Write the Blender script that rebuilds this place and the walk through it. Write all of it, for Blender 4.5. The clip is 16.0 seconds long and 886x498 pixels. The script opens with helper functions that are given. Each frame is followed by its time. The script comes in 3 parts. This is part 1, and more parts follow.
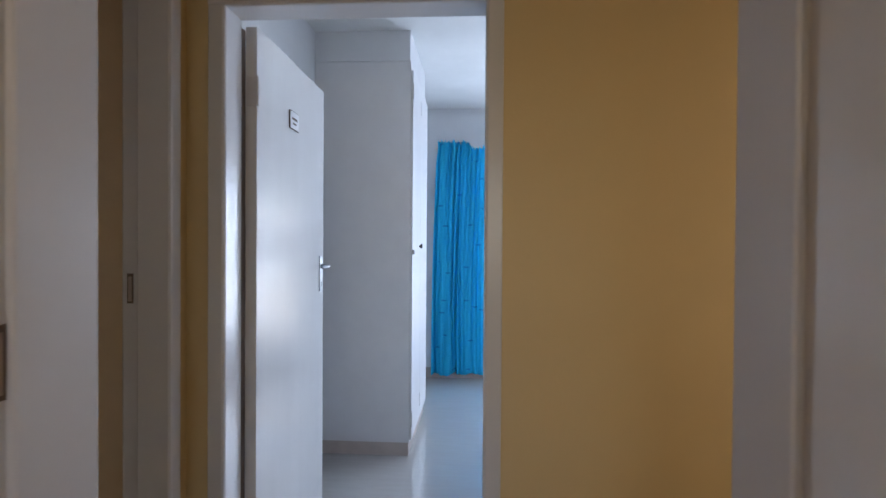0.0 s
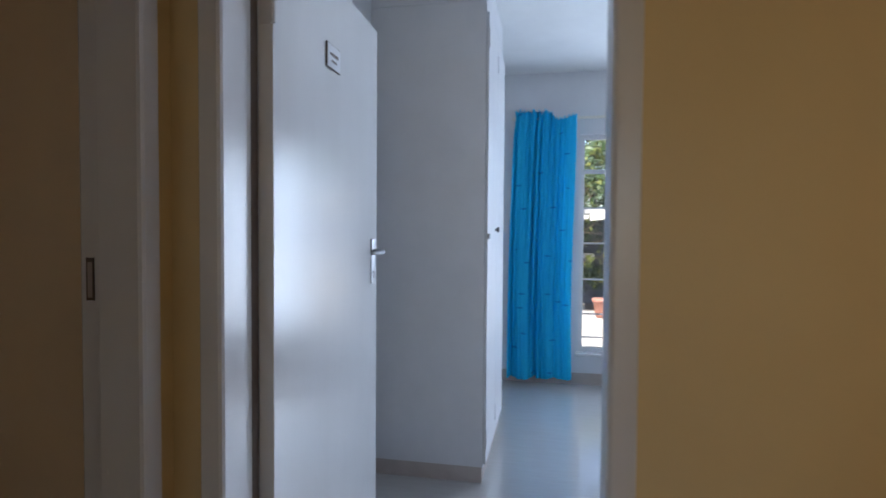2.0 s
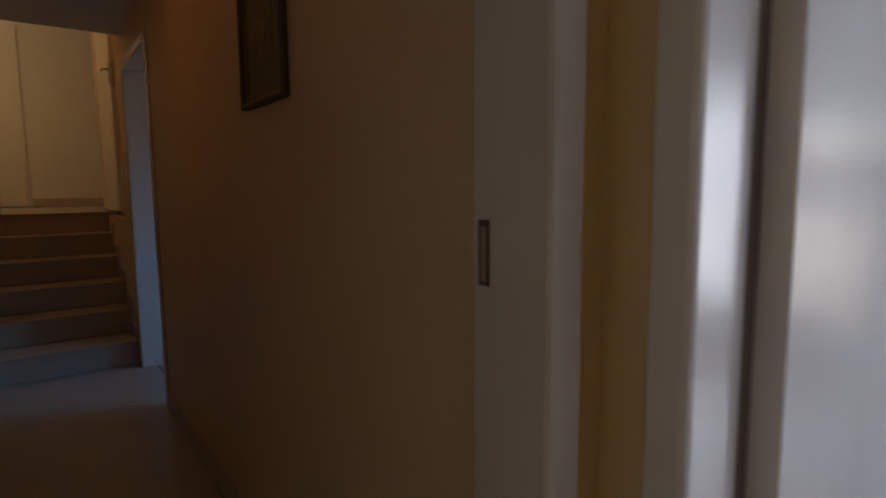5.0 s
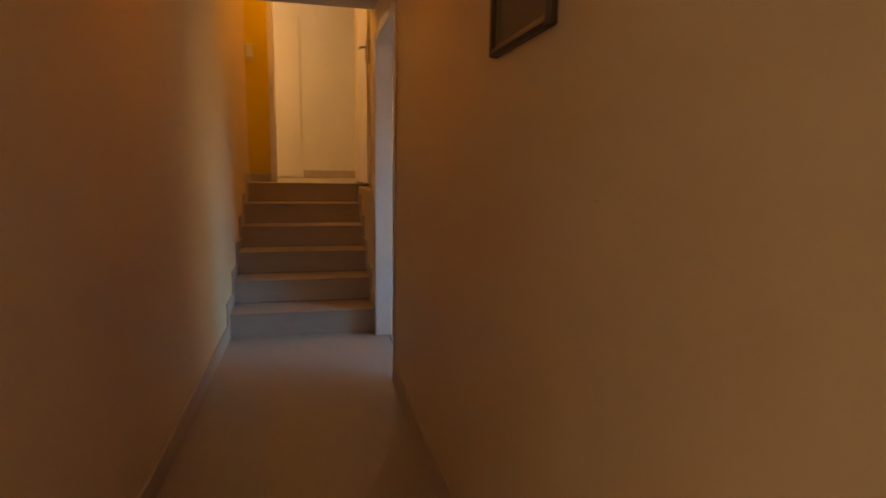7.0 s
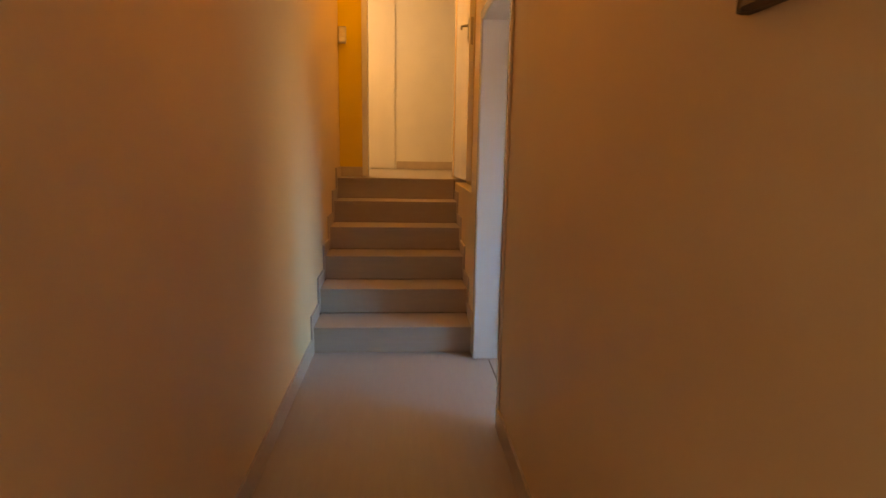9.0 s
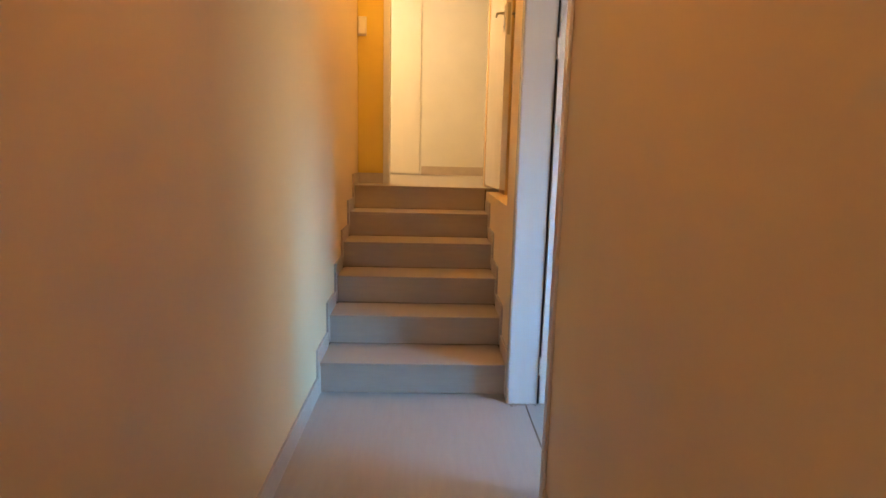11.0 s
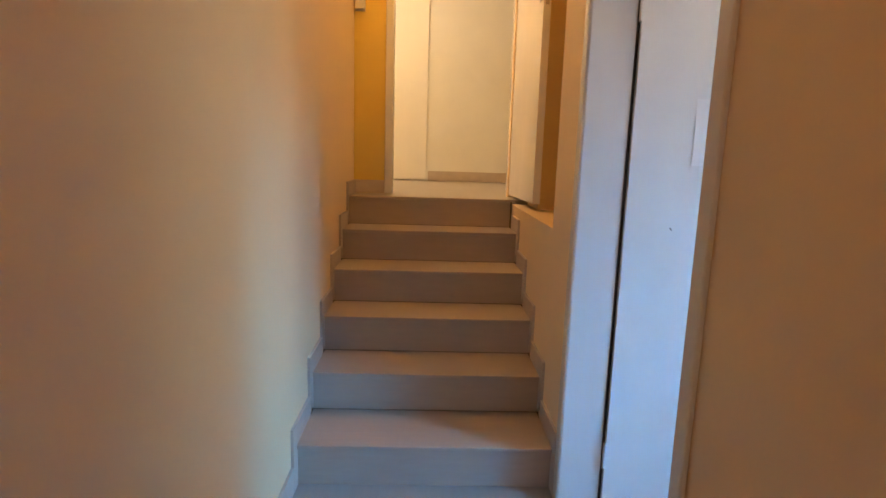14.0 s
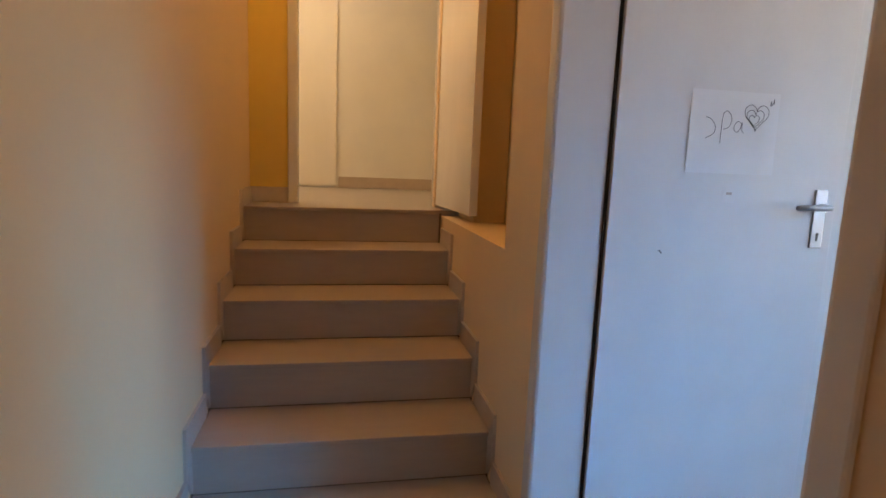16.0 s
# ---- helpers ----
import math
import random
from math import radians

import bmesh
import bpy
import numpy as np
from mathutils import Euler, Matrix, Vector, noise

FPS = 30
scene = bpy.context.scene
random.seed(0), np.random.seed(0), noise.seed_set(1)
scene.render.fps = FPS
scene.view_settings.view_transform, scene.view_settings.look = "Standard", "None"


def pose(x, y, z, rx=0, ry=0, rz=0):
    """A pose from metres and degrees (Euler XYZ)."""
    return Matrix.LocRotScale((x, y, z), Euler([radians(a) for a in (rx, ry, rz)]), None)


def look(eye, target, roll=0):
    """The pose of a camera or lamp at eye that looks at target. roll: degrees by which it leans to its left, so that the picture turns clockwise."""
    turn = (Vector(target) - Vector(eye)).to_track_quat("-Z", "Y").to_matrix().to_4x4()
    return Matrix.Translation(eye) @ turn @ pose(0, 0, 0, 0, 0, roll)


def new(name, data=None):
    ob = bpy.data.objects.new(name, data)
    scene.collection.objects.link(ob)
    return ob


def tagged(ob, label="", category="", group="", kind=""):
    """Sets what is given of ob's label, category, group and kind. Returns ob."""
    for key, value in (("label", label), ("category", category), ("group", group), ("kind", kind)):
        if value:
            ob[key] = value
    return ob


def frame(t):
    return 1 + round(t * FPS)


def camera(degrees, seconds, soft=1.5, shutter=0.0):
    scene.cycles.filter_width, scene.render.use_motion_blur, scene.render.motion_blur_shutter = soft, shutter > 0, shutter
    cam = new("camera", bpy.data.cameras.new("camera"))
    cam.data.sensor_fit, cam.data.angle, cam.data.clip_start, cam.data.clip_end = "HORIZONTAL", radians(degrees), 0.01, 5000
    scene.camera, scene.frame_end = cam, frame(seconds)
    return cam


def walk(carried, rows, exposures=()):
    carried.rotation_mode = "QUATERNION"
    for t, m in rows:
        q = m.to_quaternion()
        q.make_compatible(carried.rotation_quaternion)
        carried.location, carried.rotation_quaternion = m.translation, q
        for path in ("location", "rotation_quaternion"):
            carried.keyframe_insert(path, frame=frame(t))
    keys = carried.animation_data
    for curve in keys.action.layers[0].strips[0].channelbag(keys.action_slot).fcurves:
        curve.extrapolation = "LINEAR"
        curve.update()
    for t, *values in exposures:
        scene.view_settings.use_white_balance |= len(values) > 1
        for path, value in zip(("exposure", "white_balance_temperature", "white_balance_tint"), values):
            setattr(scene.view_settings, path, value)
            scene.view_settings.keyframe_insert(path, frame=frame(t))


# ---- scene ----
cam = camera(77.7, 16.0, shutter=0.5)
PATH = [
    (0, (-1.649, -4.879, 1.302), (0.347, -4.745, 1.276), 0.4),
    (0.5, (-1.48, -4.859, 1.295), (0.516, -4.731, 1.264), 0.5),
    (1, (-1.331, -4.861, 1.293), (0.662, -4.703, 1.256), 0.4),
    (1.5, (-1.217, -4.832, 1.276), (0.766, -4.578, 1.228), 0.5),
    (2, (-1.053, -4.785, 1.261), (0.908, -4.396, 1.197), 0.4),
    (2.5, (-0.929, -4.733, 1.264), (0.987, -4.167, 1.18), 0.3),
    (2.8, (-0.897, -4.743, 1.267), (0.975, -4.047, 1.164), 0.3),
    (3, (-0.831, -4.68, 1.262), (1.014, -3.917, 1.151), 0.4),
    (3.5, (-0.731, -4.639, 1.259), (0.995, -3.637, 1.138), 0.2),
    (4, (-0.668, -4.609, 1.253), (0.874, -3.343, 1.115), 0.1),
    (4.5, (-0.617, -4.525, 1.238), (0.723, -3.052, 1.056), -0.1),
    (5, (-0.55, -4.394, 1.245), (0.636, -2.799, 1.021), -0.5),
    (5.2, (-0.53, -4.337, 1.242), (0.595, -2.698, 1.018), -0.6),
    (7.3, (-0.423, -3.88, 1.217), (-0.064, -1.938, 0.905), 1.0),
    (7.5, (-0.411, -3.799, 1.229), (-0.111, -1.85, 0.898), 1.0),
    (8, (-0.456, -3.668, 1.245), (-0.239, -1.711, 0.896), 0.8),
    (8.5, (-0.46, -3.533, 1.28), (-0.286, -1.573, 0.921), 0.8),
    (9, (-0.456, -3.404, 1.298), (-0.31, -1.441, 0.944), 1.0),
    (9.2, (-0.443, -3.333, 1.285), (-0.313, -1.367, 0.939), 0.9),
    (11.5, (-0.452, -2.698, 1.314), (-0.402, -0.728, 0.97), 1.5),
    (12, (-0.463, -2.518, 1.307), (-0.413, -0.547, 0.969), 1.6),
    (12.5, (-0.472, -2.377, 1.287), (-0.428, -0.404, 0.961), 1.5),
    (13, (-0.493, -2.238, 1.304), (-0.452, -0.268, 0.964), 1.8),
    (13.5, (-0.512, -2.116, 1.318), (-0.475, -0.145, 0.98), 1.7),
    (14, (-0.526, -2.016, 1.31), (-0.469, -0.045, 0.975), 1.7),
    (14.5, (-0.534, -1.869, 1.285), (-0.436, 0.103, 0.965), 1.7),
    (15, (-0.553, -1.739, 1.288), (-0.38, 0.229, 0.975), 1.9),
    (15.5, (-0.552, -1.617, 1.277), (-0.297, 0.344, 0.978), 1.9),
    (16, (-0.563, -1.494, 1.293), (-0.178, 0.445, 0.991), 2.3),
]
walk(cam, [(t, look(eye, target, roll)) for t, eye, target, roll in PATH],
     [(0, 1.8, 6350, 16), (2.5, 1.25, 6150, 14), (3.5, 1.0, 5950, 11), (4.6, 1.08, 7000, 19), (5.2, 1.25, 7600, 21), (7.3, 2.85, 12500, 34), (8.5, 3.2, 12500, 32),
      (9.2, 3.45, 11300, 27), (11.5, 4.15, 7000, 14), (13, 4.1, 6800, 14), (16, 3.42, 6500, 18)])

# ---- world, sun, lamps ----
world = bpy.data.worlds.new("sky")
scene.world = world
world.use_nodes = True
wn = world.node_tree.nodes
sky = wn.new("ShaderNodeTexSky")
sky.sky_type, sky.sun_disc = "NISHITA", False
sky.sun_elevation, sky.sun_rotation = radians(50), radians(-56)
world.node_tree.links.new(sky.outputs[0], wn["Background"].inputs[0])
wn["Background"].inputs[1].default_value = 0.15
sun_data = bpy.data.lights.new("sun", "SUN")
sun_data.energy, sun_data.angle, sun_data.color = 5.0, radians(0.5), (1.0, 0.95, 0.87)
sun = new("sun", sun_data)
sun.matrix_world = look((-45, 30, 65), (0, 0, 0))


def area(name, eye, target, w, h, watts, colour):
    d = bpy.data.lights.new(name, "AREA")
    d.shape, d.size, d.size_y, d.energy, d.color = "RECTANGLE", w, h, watts, colour
    ob = new(name, d)
    ob.matrix_world = look(eye, target)
    return ob


def bulb(name, at, radius, watts, colour):
    d = bpy.data.lights.new(name, "POINT")
    d.shadow_soft_size, d.energy, d.color = radius, watts, colour
    ob = new(name, d)
    ob.location = at
    return ob


area("bedroom_window_light", (3.715, -6.21, 1.17), (1.6, -6.0, 1.45), 0.88, 1.6, 20, (0.64, 0.81, 1.0))
# lamps in unseen openings: blue sky beam low beside the side door, added warm fill elsewhere
sky_glow = area("spa_sky_light", (2.84, -1.95, 1.85), (-1.0, 0.08, 0.0), 0.7, 0.5, 0.62, (0.06, 0.47, 1.0))
sky_glow.data.spread = radians(42)
area("spa_warm_fill", (2.84, -0.75, 1.4), (-1.0, -0.95, 0.9), 0.9, 1.1, 0.14, (1.0, 0.85, 0.64))
# fill lamp added behind the starting point; no window is known there
area("study_back_fill", (-4.09, -5.0, 1.4), (0.0, -5.1, 1.3), 1.1, 1.1, 0.7, (1.0, 0.93, 0.80))
# fill lamp added opposite the lobby wall, in an opening made for it
area("lobby_side_fill", (-0.90, -5.92, 1.3), (0.04, -5.85, 1.25), 0.5, 1.7, 0.66, (1.0, 0.86, 0.60))
bulb("landing_bulb", (-1.45, 2.45, 2.9), 0.22, 3.9, (1.0, 0.72, 0.40))
bulb("stair_bulb", (-0.55, 1.0, 3.3), 0.09, 1.75, (1.0, 0.57, 0.15))
# unseen fill lamp, added to turn the corridor walls warm
bulb("corridor_warm_fill", (-0.5, -1.9, 2.14), 0.22, 0.30, (1.0, 0.43, 0.09))
# weak unseen fill lamp, added to lift the first door jambs
bulb("study_jamb_fill", (-2.4, -4.15, 1.9), 0.12, 0.45, (1.0, 0.84, 0.66))

# ---- materials ----


def material(name, rough=0.6, metal=0.0, colour=(0.5, 0.5, 0.5), alt=None, scale=6.0, stretch=(1, 1, 1), bump=0.0, bump_scale=60.0,
             blotch=0.0, spec=0.5, vary=0.0, coat=0.0, wave=0.0):
    """Procedural paint, plaster, stone or cloth: a base colour mixed with alt by two scales of noise, with fine relief."""
    m = bpy.data.materials.new(name)
    m.use_nodes = True
    nt = m.node_tree
    n, l = nt.nodes, nt.links
    b = n["Principled BSDF"]
    b.inputs["Roughness"].default_value = rough
    b.inputs["Metallic"].default_value = metal
    b.inputs["Specular IOR Level"].default_value = spec
    b.inputs["Coat Weight"].default_value = coat
    b.inputs["Coat Roughness"].default_value = 0.12
    tc = n.new("ShaderNodeTexCoord")
    mp = n.new("ShaderNodeMapping")
    mp.inputs["Scale"].default_value = stretch
    l.new(tc.outputs["Object"], mp.inputs[0])
    big = n.new("ShaderNodeTexNoise")
    big.inputs["Scale"].default_value = scale
    big.inputs["Detail"].default_value = 5
    big.inputs["Roughness"].default_value = 0.6
    l.new(mp.outputs[0], big.inputs["Vector"])
    ramp = n.new("ShaderNodeValToRGB")
    ramp.color_ramp.elements[0].position, ramp.color_ramp.elements[1].position = 0.32, 0.68
    ramp.color_ramp.elements[0].color = (*(alt or [c * 0.93 for c in colour]), 1)
    ramp.color_ramp.elements[1].color = (*colour, 1)
    l.new(big.outputs[0], ramp.inputs[0])
    out = ramp.outputs[0]
    if blotch:
        wide = n.new("ShaderNodeTexNoise")
        wide.inputs["Scale"].default_value = 1.3
        wide.inputs["Detail"].default_value = 3
        l.new(tc.outputs["Object"], wide.inputs["Vector"])
        mr = n.new("ShaderNodeMapRange")
        mr.inputs[1].default_value, mr.inputs[2].default_value = 0.3, 0.7
        mr.inputs[3].default_value, mr.inputs[4].default_value = 1 - blotch, 1 + blotch * 0.4
        l.new(wide.outputs[0], mr.inputs[0])
        mul = n.new("ShaderNodeVectorMath")
        mul.operation = "SCALE"
        l.new(out, mul.inputs[0])
        l.new(mr.outputs[0], mul.inputs["Scale"])
        out = mul.outputs[0]
    if vary:
        oi = n.new("ShaderNodeObjectInfo")
        mr = n.new("ShaderNodeMapRange")
        mr.inputs[3].default_value, mr.inputs[4].default_value = 1 - vary, 1 + vary
        l.new(oi.outputs["Random"], mr.inputs[0])
        mul = n.new("ShaderNodeVectorMath")
        mul.operation = "SCALE"
        l.new(out, mul.inputs[0])
        l.new(mr.outputs[0], mul.inputs["Scale"])
        out = mul.outputs[0]
    l.new(out, b.inputs["Base Color"])
    fine = n.new("ShaderNodeTexNoise")
    fine.inputs["Scale"].default_value = bump_scale
    fine.inputs["Detail"].default_value = 6
    l.new(mp.outputs[0], fine.inputs["Vector"])
    rr = n.new("ShaderNodeMapRange")
    rr.inputs[3].default_value, rr.inputs[4].default_value = max(rough - 0.07, 0.03), min(rough + 0.07, 1)
    l.new(big.outputs[0], rr.inputs[0])
    l.new(rr.outputs[0], b.inputs["Roughness"])
    if bump:
        bp = n.new("ShaderNodeBump")
        bp.inputs["Strength"].default_value = bump
        bp.inputs["Distance"].default_value = 0.004
        l.new(fine.outputs[0], bp.inputs["Height"])
        l.new(bp.outputs[0], b.inputs["Normal"])
        if wave:
            low = n.new("ShaderNodeTexNoise")
            low.inputs["Scale"].default_value = 5.0
            low.inputs["Detail"].default_value = 1
            l.new(tc.outputs["Object"], low.inputs["Vector"])
            b2 = n.new("ShaderNodeBump")
            b2.inputs["Strength"].default_value = wave
            b2.inputs["Distance"].default_value = 0.01
            l.new(low.outputs[0], b2.inputs["Height"])
            l.new(b2.outputs[0], bp.inputs["Normal"])
    return m


OCHRE = material("ochre_wall_paint", 0.5, colour=(0.71, 0.535, 0.275), alt=(0.69, 0.515, 0.26), scale=3.5, bump=0.12, bump_scale=90, blotch=0.05, wave=0.12)
CREAM = material("cream_wall_paint", 0.5, colour=(0.755, 0.58, 0.37), alt=(0.735, 0.56, 0.355), scale=3.5, bump=0.12, bump_scale=90, blotch=0.05, wave=0.15)
MUSTARD = material("mustard_wall_paint", 0.5, colour=(0.72, 0.52, 0.115), alt=(0.69, 0.49, 0.105), scale=3.5, bump=0.12, bump_scale=90, blotch=0.05, wave=0.12)
WHITEWALL = material("white_wall_paint", 0.6, colour=(0.74, 0.74, 0.75), alt=(0.70, 0.70, 0.715), scale=3.0, bump=0.12, bump_scale=90, blotch=0.04, wave=0.1)
CEILING = material("ceiling_paint", 0.8, colour=(0.80, 0.80, 0.79), scale=3.0, bump=0.1, bump_scale=70, blotch=0.04)
STEEL = material("grey_frame_enamel", 0.25, colour=(0.68, 0.66, 0.66), alt=(0.67, 0.65, 0.65), scale=3, stretch=(1, 1, 0.3), spec=0.42)
ENAMEL = material("white_door_enamel", 0.2, spec=0.42, colour=(0.76, 0.75, 0.75), alt=(0.72, 0.71, 0.71), scale=4, stretch=(1, 1, 0.25), bump=0.02, bump_scale=35, wave=0.22)
CUPBOARD = material("wardrobe_paint", 0.42, colour=(0.74, 0.73, 0.74), alt=(0.70, 0.69, 0.70), scale=5, bump=0.06, bump_scale=60, blotch=0.04)
VINYL = material("pale_vinyl_floor", 0.34, colour=(0.38, 0.34, 0.325), alt=(0.355, 0.315, 0.30), scale=7, stretch=(5, 0.6, 1), bump=0.0, bump_scale=60, blotch=0.03)
# hall vinyl again, lighter: part of the window's brightness is in this colour
BEDVINYL = material("glossy_bedroom_vinyl", 0.13, colour=(0.50, 0.485, 0.475), alt=(0.47, 0.455, 0.445), scale=7, stretch=(5, 0.6, 1), blotch=0.03, spec=1.0, coat=1.0)
TREAD = material("stair_tile", 0.42, colour=(0.42, 0.34, 0.295), alt=(0.39, 0.315, 0.275), scale=9, stretch=(0.7, 4, 4), bump=0.06, bump_scale=60, vary=0.03, blotch=0.04)
SKIRT = material("stone_skirting", 0.5, colour=(0.50, 0.42, 0.38), alt=(0.44, 0.37, 0.33), scale=12, bump=0.06, bump_scale=60, vary=0.03)
GROUT = material("dark_grout", 0.9, colour=(0.16, 0.12, 0.10), bump=0.2, scale=30)
DARK = material("dark_gap", 0.9, colour=(0.03, 0.028, 0.026))
CHROME = material("satin_chrome", 0.42, metal=1.0, colour=(0.40, 0.41, 0.43), scale=20, bump=0.03)
BLACK = material("black_plastic", 0.35, colour=(0.02, 0.02, 0.022))
PAPER = material("white_paper", 0.8, colour=(0.78, 0.78, 0.80), alt=(0.75, 0.75, 0.77), scale=12)
INK = material("pen_ink", 0.6, colour=(0.05, 0.05, 0.07))
WOODFRAME = material("dark_picture_frame", 0.4, colour=(0.10, 0.055, 0.03), alt=(0.06, 0.03, 0.018), scale=20, stretch=(1, 1, 0.2), bump=0.1)
GILT = material("dull_gilt", 0.4, metal=0.6, colour=(0.35, 0.25, 0.12), scale=25)
MOUNT = material("picture_mount", 0.7, colour=(0.20, 0.165, 0.12), scale=20)
PRINT = material("faded_print", 0.6, colour=(0.17, 0.13, 0.09), alt=(0.11, 0.08, 0.06), scale=14, blotch=0.1)
PLASTIC = material("cream_plastic", 0.4, colour=(0.78, 0.74, 0.66))
BRICK = material("red_brick", 0.85, colour=(0.42, 0.19, 0.13), alt=(0.34, 0.14, 0.095), scale=9, bump=0.3, bump_scale=30, vary=0.12)
RENDERED = material("white_house_render", 0.8, colour=(0.80, 0.78, 0.72), scale=3, bump=0.2, blotch=0.06)
ROOFSHEET = material("pale_roof_sheet", 0.5, colour=(0.62, 0.62, 0.60), scale=3, bump=0.1)
GRASS = material("dry_garden_soil", 0.95, colour=(0.34, 0.27, 0.18), alt=(0.20, 0.19, 0.08), scale=1.2, bump=0.4, bump_scale=20, blotch=0.15)
PAVER = material("pale_paving", 0.8, colour=(0.60, 0.56, 0.49), alt=(0.54, 0.50, 0.43), scale=2.5, bump=0.2, bump_scale=25, blotch=0.1)
BARK = material("bark", 0.9, colour=(0.14, 0.095, 0.06), alt=(0.08, 0.055, 0.035), scale=8, stretch=(1, 1, 0.2), bump=0.5, bump_scale=20)


def leafy(name, a, b):
    m = material(name, 0.5, colour=a, alt=b, scale=2.5)
    p = m.node_tree.nodes["Principled BSDF"]
    p.inputs["Transmission Weight"].default_value = 0.0
    return m


LEAF = leafy("green_leaf", (0.075, 0.13, 0.03), (0.035, 0.07, 0.018))
LEAFY = leafy("yellow_green_leaf", (0.30, 0.30, 0.05), (0.14, 0.18, 0.03))


def cloth():
    m = material("blue_curtain_cloth", 0.75, colour=(0.03, 0.72, 0.97), alt=(0.02, 0.64, 0.92), scale=30, bump=0.15, bump_scale=300)
    n, l = m.node_tree.nodes, m.node_tree.links
    b = n["Principled BSDF"]
    t = n.new("ShaderNodeBsdfTranslucent")
    t.inputs[0].default_value = (0.04, 0.72, 1.0, 1)
    mix = n.new("ShaderNodeMixShader")
    mix.inputs[0].default_value = 0.5
    l.new(b.outputs[0], mix.inputs[1])
    l.new(t.outputs[0], mix.inputs[2])
    l.new(mix.outputs[0], n["Material Output"].inputs[0])
    tc = n.new("ShaderNodeTexCoord")
    mp = n.new("ShaderNodeMapping")
    mp.inputs["Scale"].default_value = (0.0, 4.6, 3.6)
    vo = n.new("ShaderNodeTexVoronoi")
    vo.inputs["Scale"].default_value = 1.0
    di = n.new("ShaderNodeVectorMath")
    di.operation = "SUBTRACT"
    l.new(tc.outputs["Object"], mp.inputs[0])
    l.new(mp.outputs[0], vo.inputs["Vector"])
    l.new(mp.outputs[0], di.inputs[0])
    l.new(vo.outputs["Position"], di.inputs[1])
    sq = n.new("ShaderNodeVectorMath")
    sq.operation = "MULTIPLY"
    sq.inputs[1].default_value = (0, 6.0, 26.0)
    l.new(di.outputs[0], sq.inputs[0])
    ln = n.new("ShaderNodeVectorMath")
    ln.operation = "LENGTH"
    l.new(sq.outputs[0], ln.inputs[0])
    nz = n.new("ShaderNodeTexNoise")
    nz.inputs["Scale"].default_value = 60
    l.new(tc.outputs["Object"], nz.inputs["Vector"])
    ad = n.new("ShaderNodeMath")
    l.new(ln.outputs["Value"], ad.inputs[0])
    l.new(nz.outputs[0], ad.inputs[1])
    rp = n.new("ShaderNodeMapRange")
    rp.inputs[1].default_value, rp.inputs[2].default_value = 1.0, 1.4
    l.new(ad.outputs[0], rp.inputs[0])
    for socket, node in ((b.inputs["Base Color"], None), (t.inputs[0], None)):
        mx = n.new("ShaderNodeMix")
        mx.data_type = "RGBA"
        l.new(rp.outputs[0], mx.inputs[0])
        mx.inputs[6].default_value = (0.018, 0.42, 0.76, 1)
        if socket.is_linked:
            l.new(socket.links[0].from_socket, mx.inputs[7])
        else:
            mx.inputs[7].default_value = (0.04, 0.72, 1.0, 1)
        l.new(mx.outputs[2], socket)
    return m


CLOTH = cloth()


def glass(name):
    m = bpy.data.materials.new(name)
    m.use_nodes = True
    b = m.node_tree.nodes["Principled BSDF"]
    b.inputs["Transmission Weight"].default_value = 1.0
    b.inputs["Roughness"].default_value = 0.0
    b.inputs["IOR"].default_value = 1.45
    return m


GLASS = glass("window_glass")

# ---- mesh helpers ----


def mesh_of(bm, mat, name):
    bmesh.ops.recalc_face_normals(bm, faces=bm.faces)
    me = bpy.data.meshes.new(name)
    bm.to_mesh(me)
    bm.free()
    for m in (mat if isinstance(mat, (list, tuple)) else [mat]):
        me.materials.append(m)
    return me


def part(name, bm, mat, parent=None, label="", smooth=False):
    me = mesh_of(bm, mat, name)
    if smooth:
        for p in me.polygons:
            p.use_smooth = True
    ob = new(name, me)
    if parent is not None:
        ob.parent = parent
    if label:
        ob["label"] = label
    return ob


def thing(name, label, category, at=(0, 0, 0), rz=0, group="", kind=""):
    ob = new(name)
    ob.matrix_basis = pose(*at, 0, 0, rz)
    ob.empty_display_size = 0.1
    return tagged(ob, label, category, group, kind)


def add_box(bm, a, b, bevel=0.0, seg=2):
    """Adds a box from corner a to corner b, with rounded edges."""
    made = bmesh.ops.create_cube(bm, size=1)
    vs = made["verts"]
    for v in vs:
        v.co = Vector([(a[i] + b[i]) / 2 + v.co[i] * (b[i] - a[i]) for i in range(3)])
    if bevel:
        es = list({e for v in vs for e in v.link_edges})
        bmesh.ops.bevel(bm, geom=es, offset=bevel, segments=seg, affect="EDGES", profile=0.6)
    return bm


def boxes(*pairs, bevel=0.0, seg=2):
    bm = bmesh.new()
    for a, b in pairs:
        add_box(bm, a, b, bevel, seg)
    return bm


def prism(points, axis, lo, hi, bm=None):
    """A straight bar: a closed outline in the two other axes, drawn out along axis from lo to hi."""
    bm = bm or bmesh.new()

    def place(p, v):
        return {"x": (v, p[0], p[1]), "y": (p[0], v, p[1]), "z": (p[0], p[1], v)}[axis]
    a = [bm.verts.new(place(p, lo)) for p in points]
    b = [bm.verts.new(place(p, hi)) for p in points]
    k = len(points)
    bm.faces.new(a)
    bm.faces.new(b[::-1])
    for i in range(k):
        bm.faces.new((a[i], b[i], b[(i + 1) % k], a[(i + 1) % k]))
    return bm


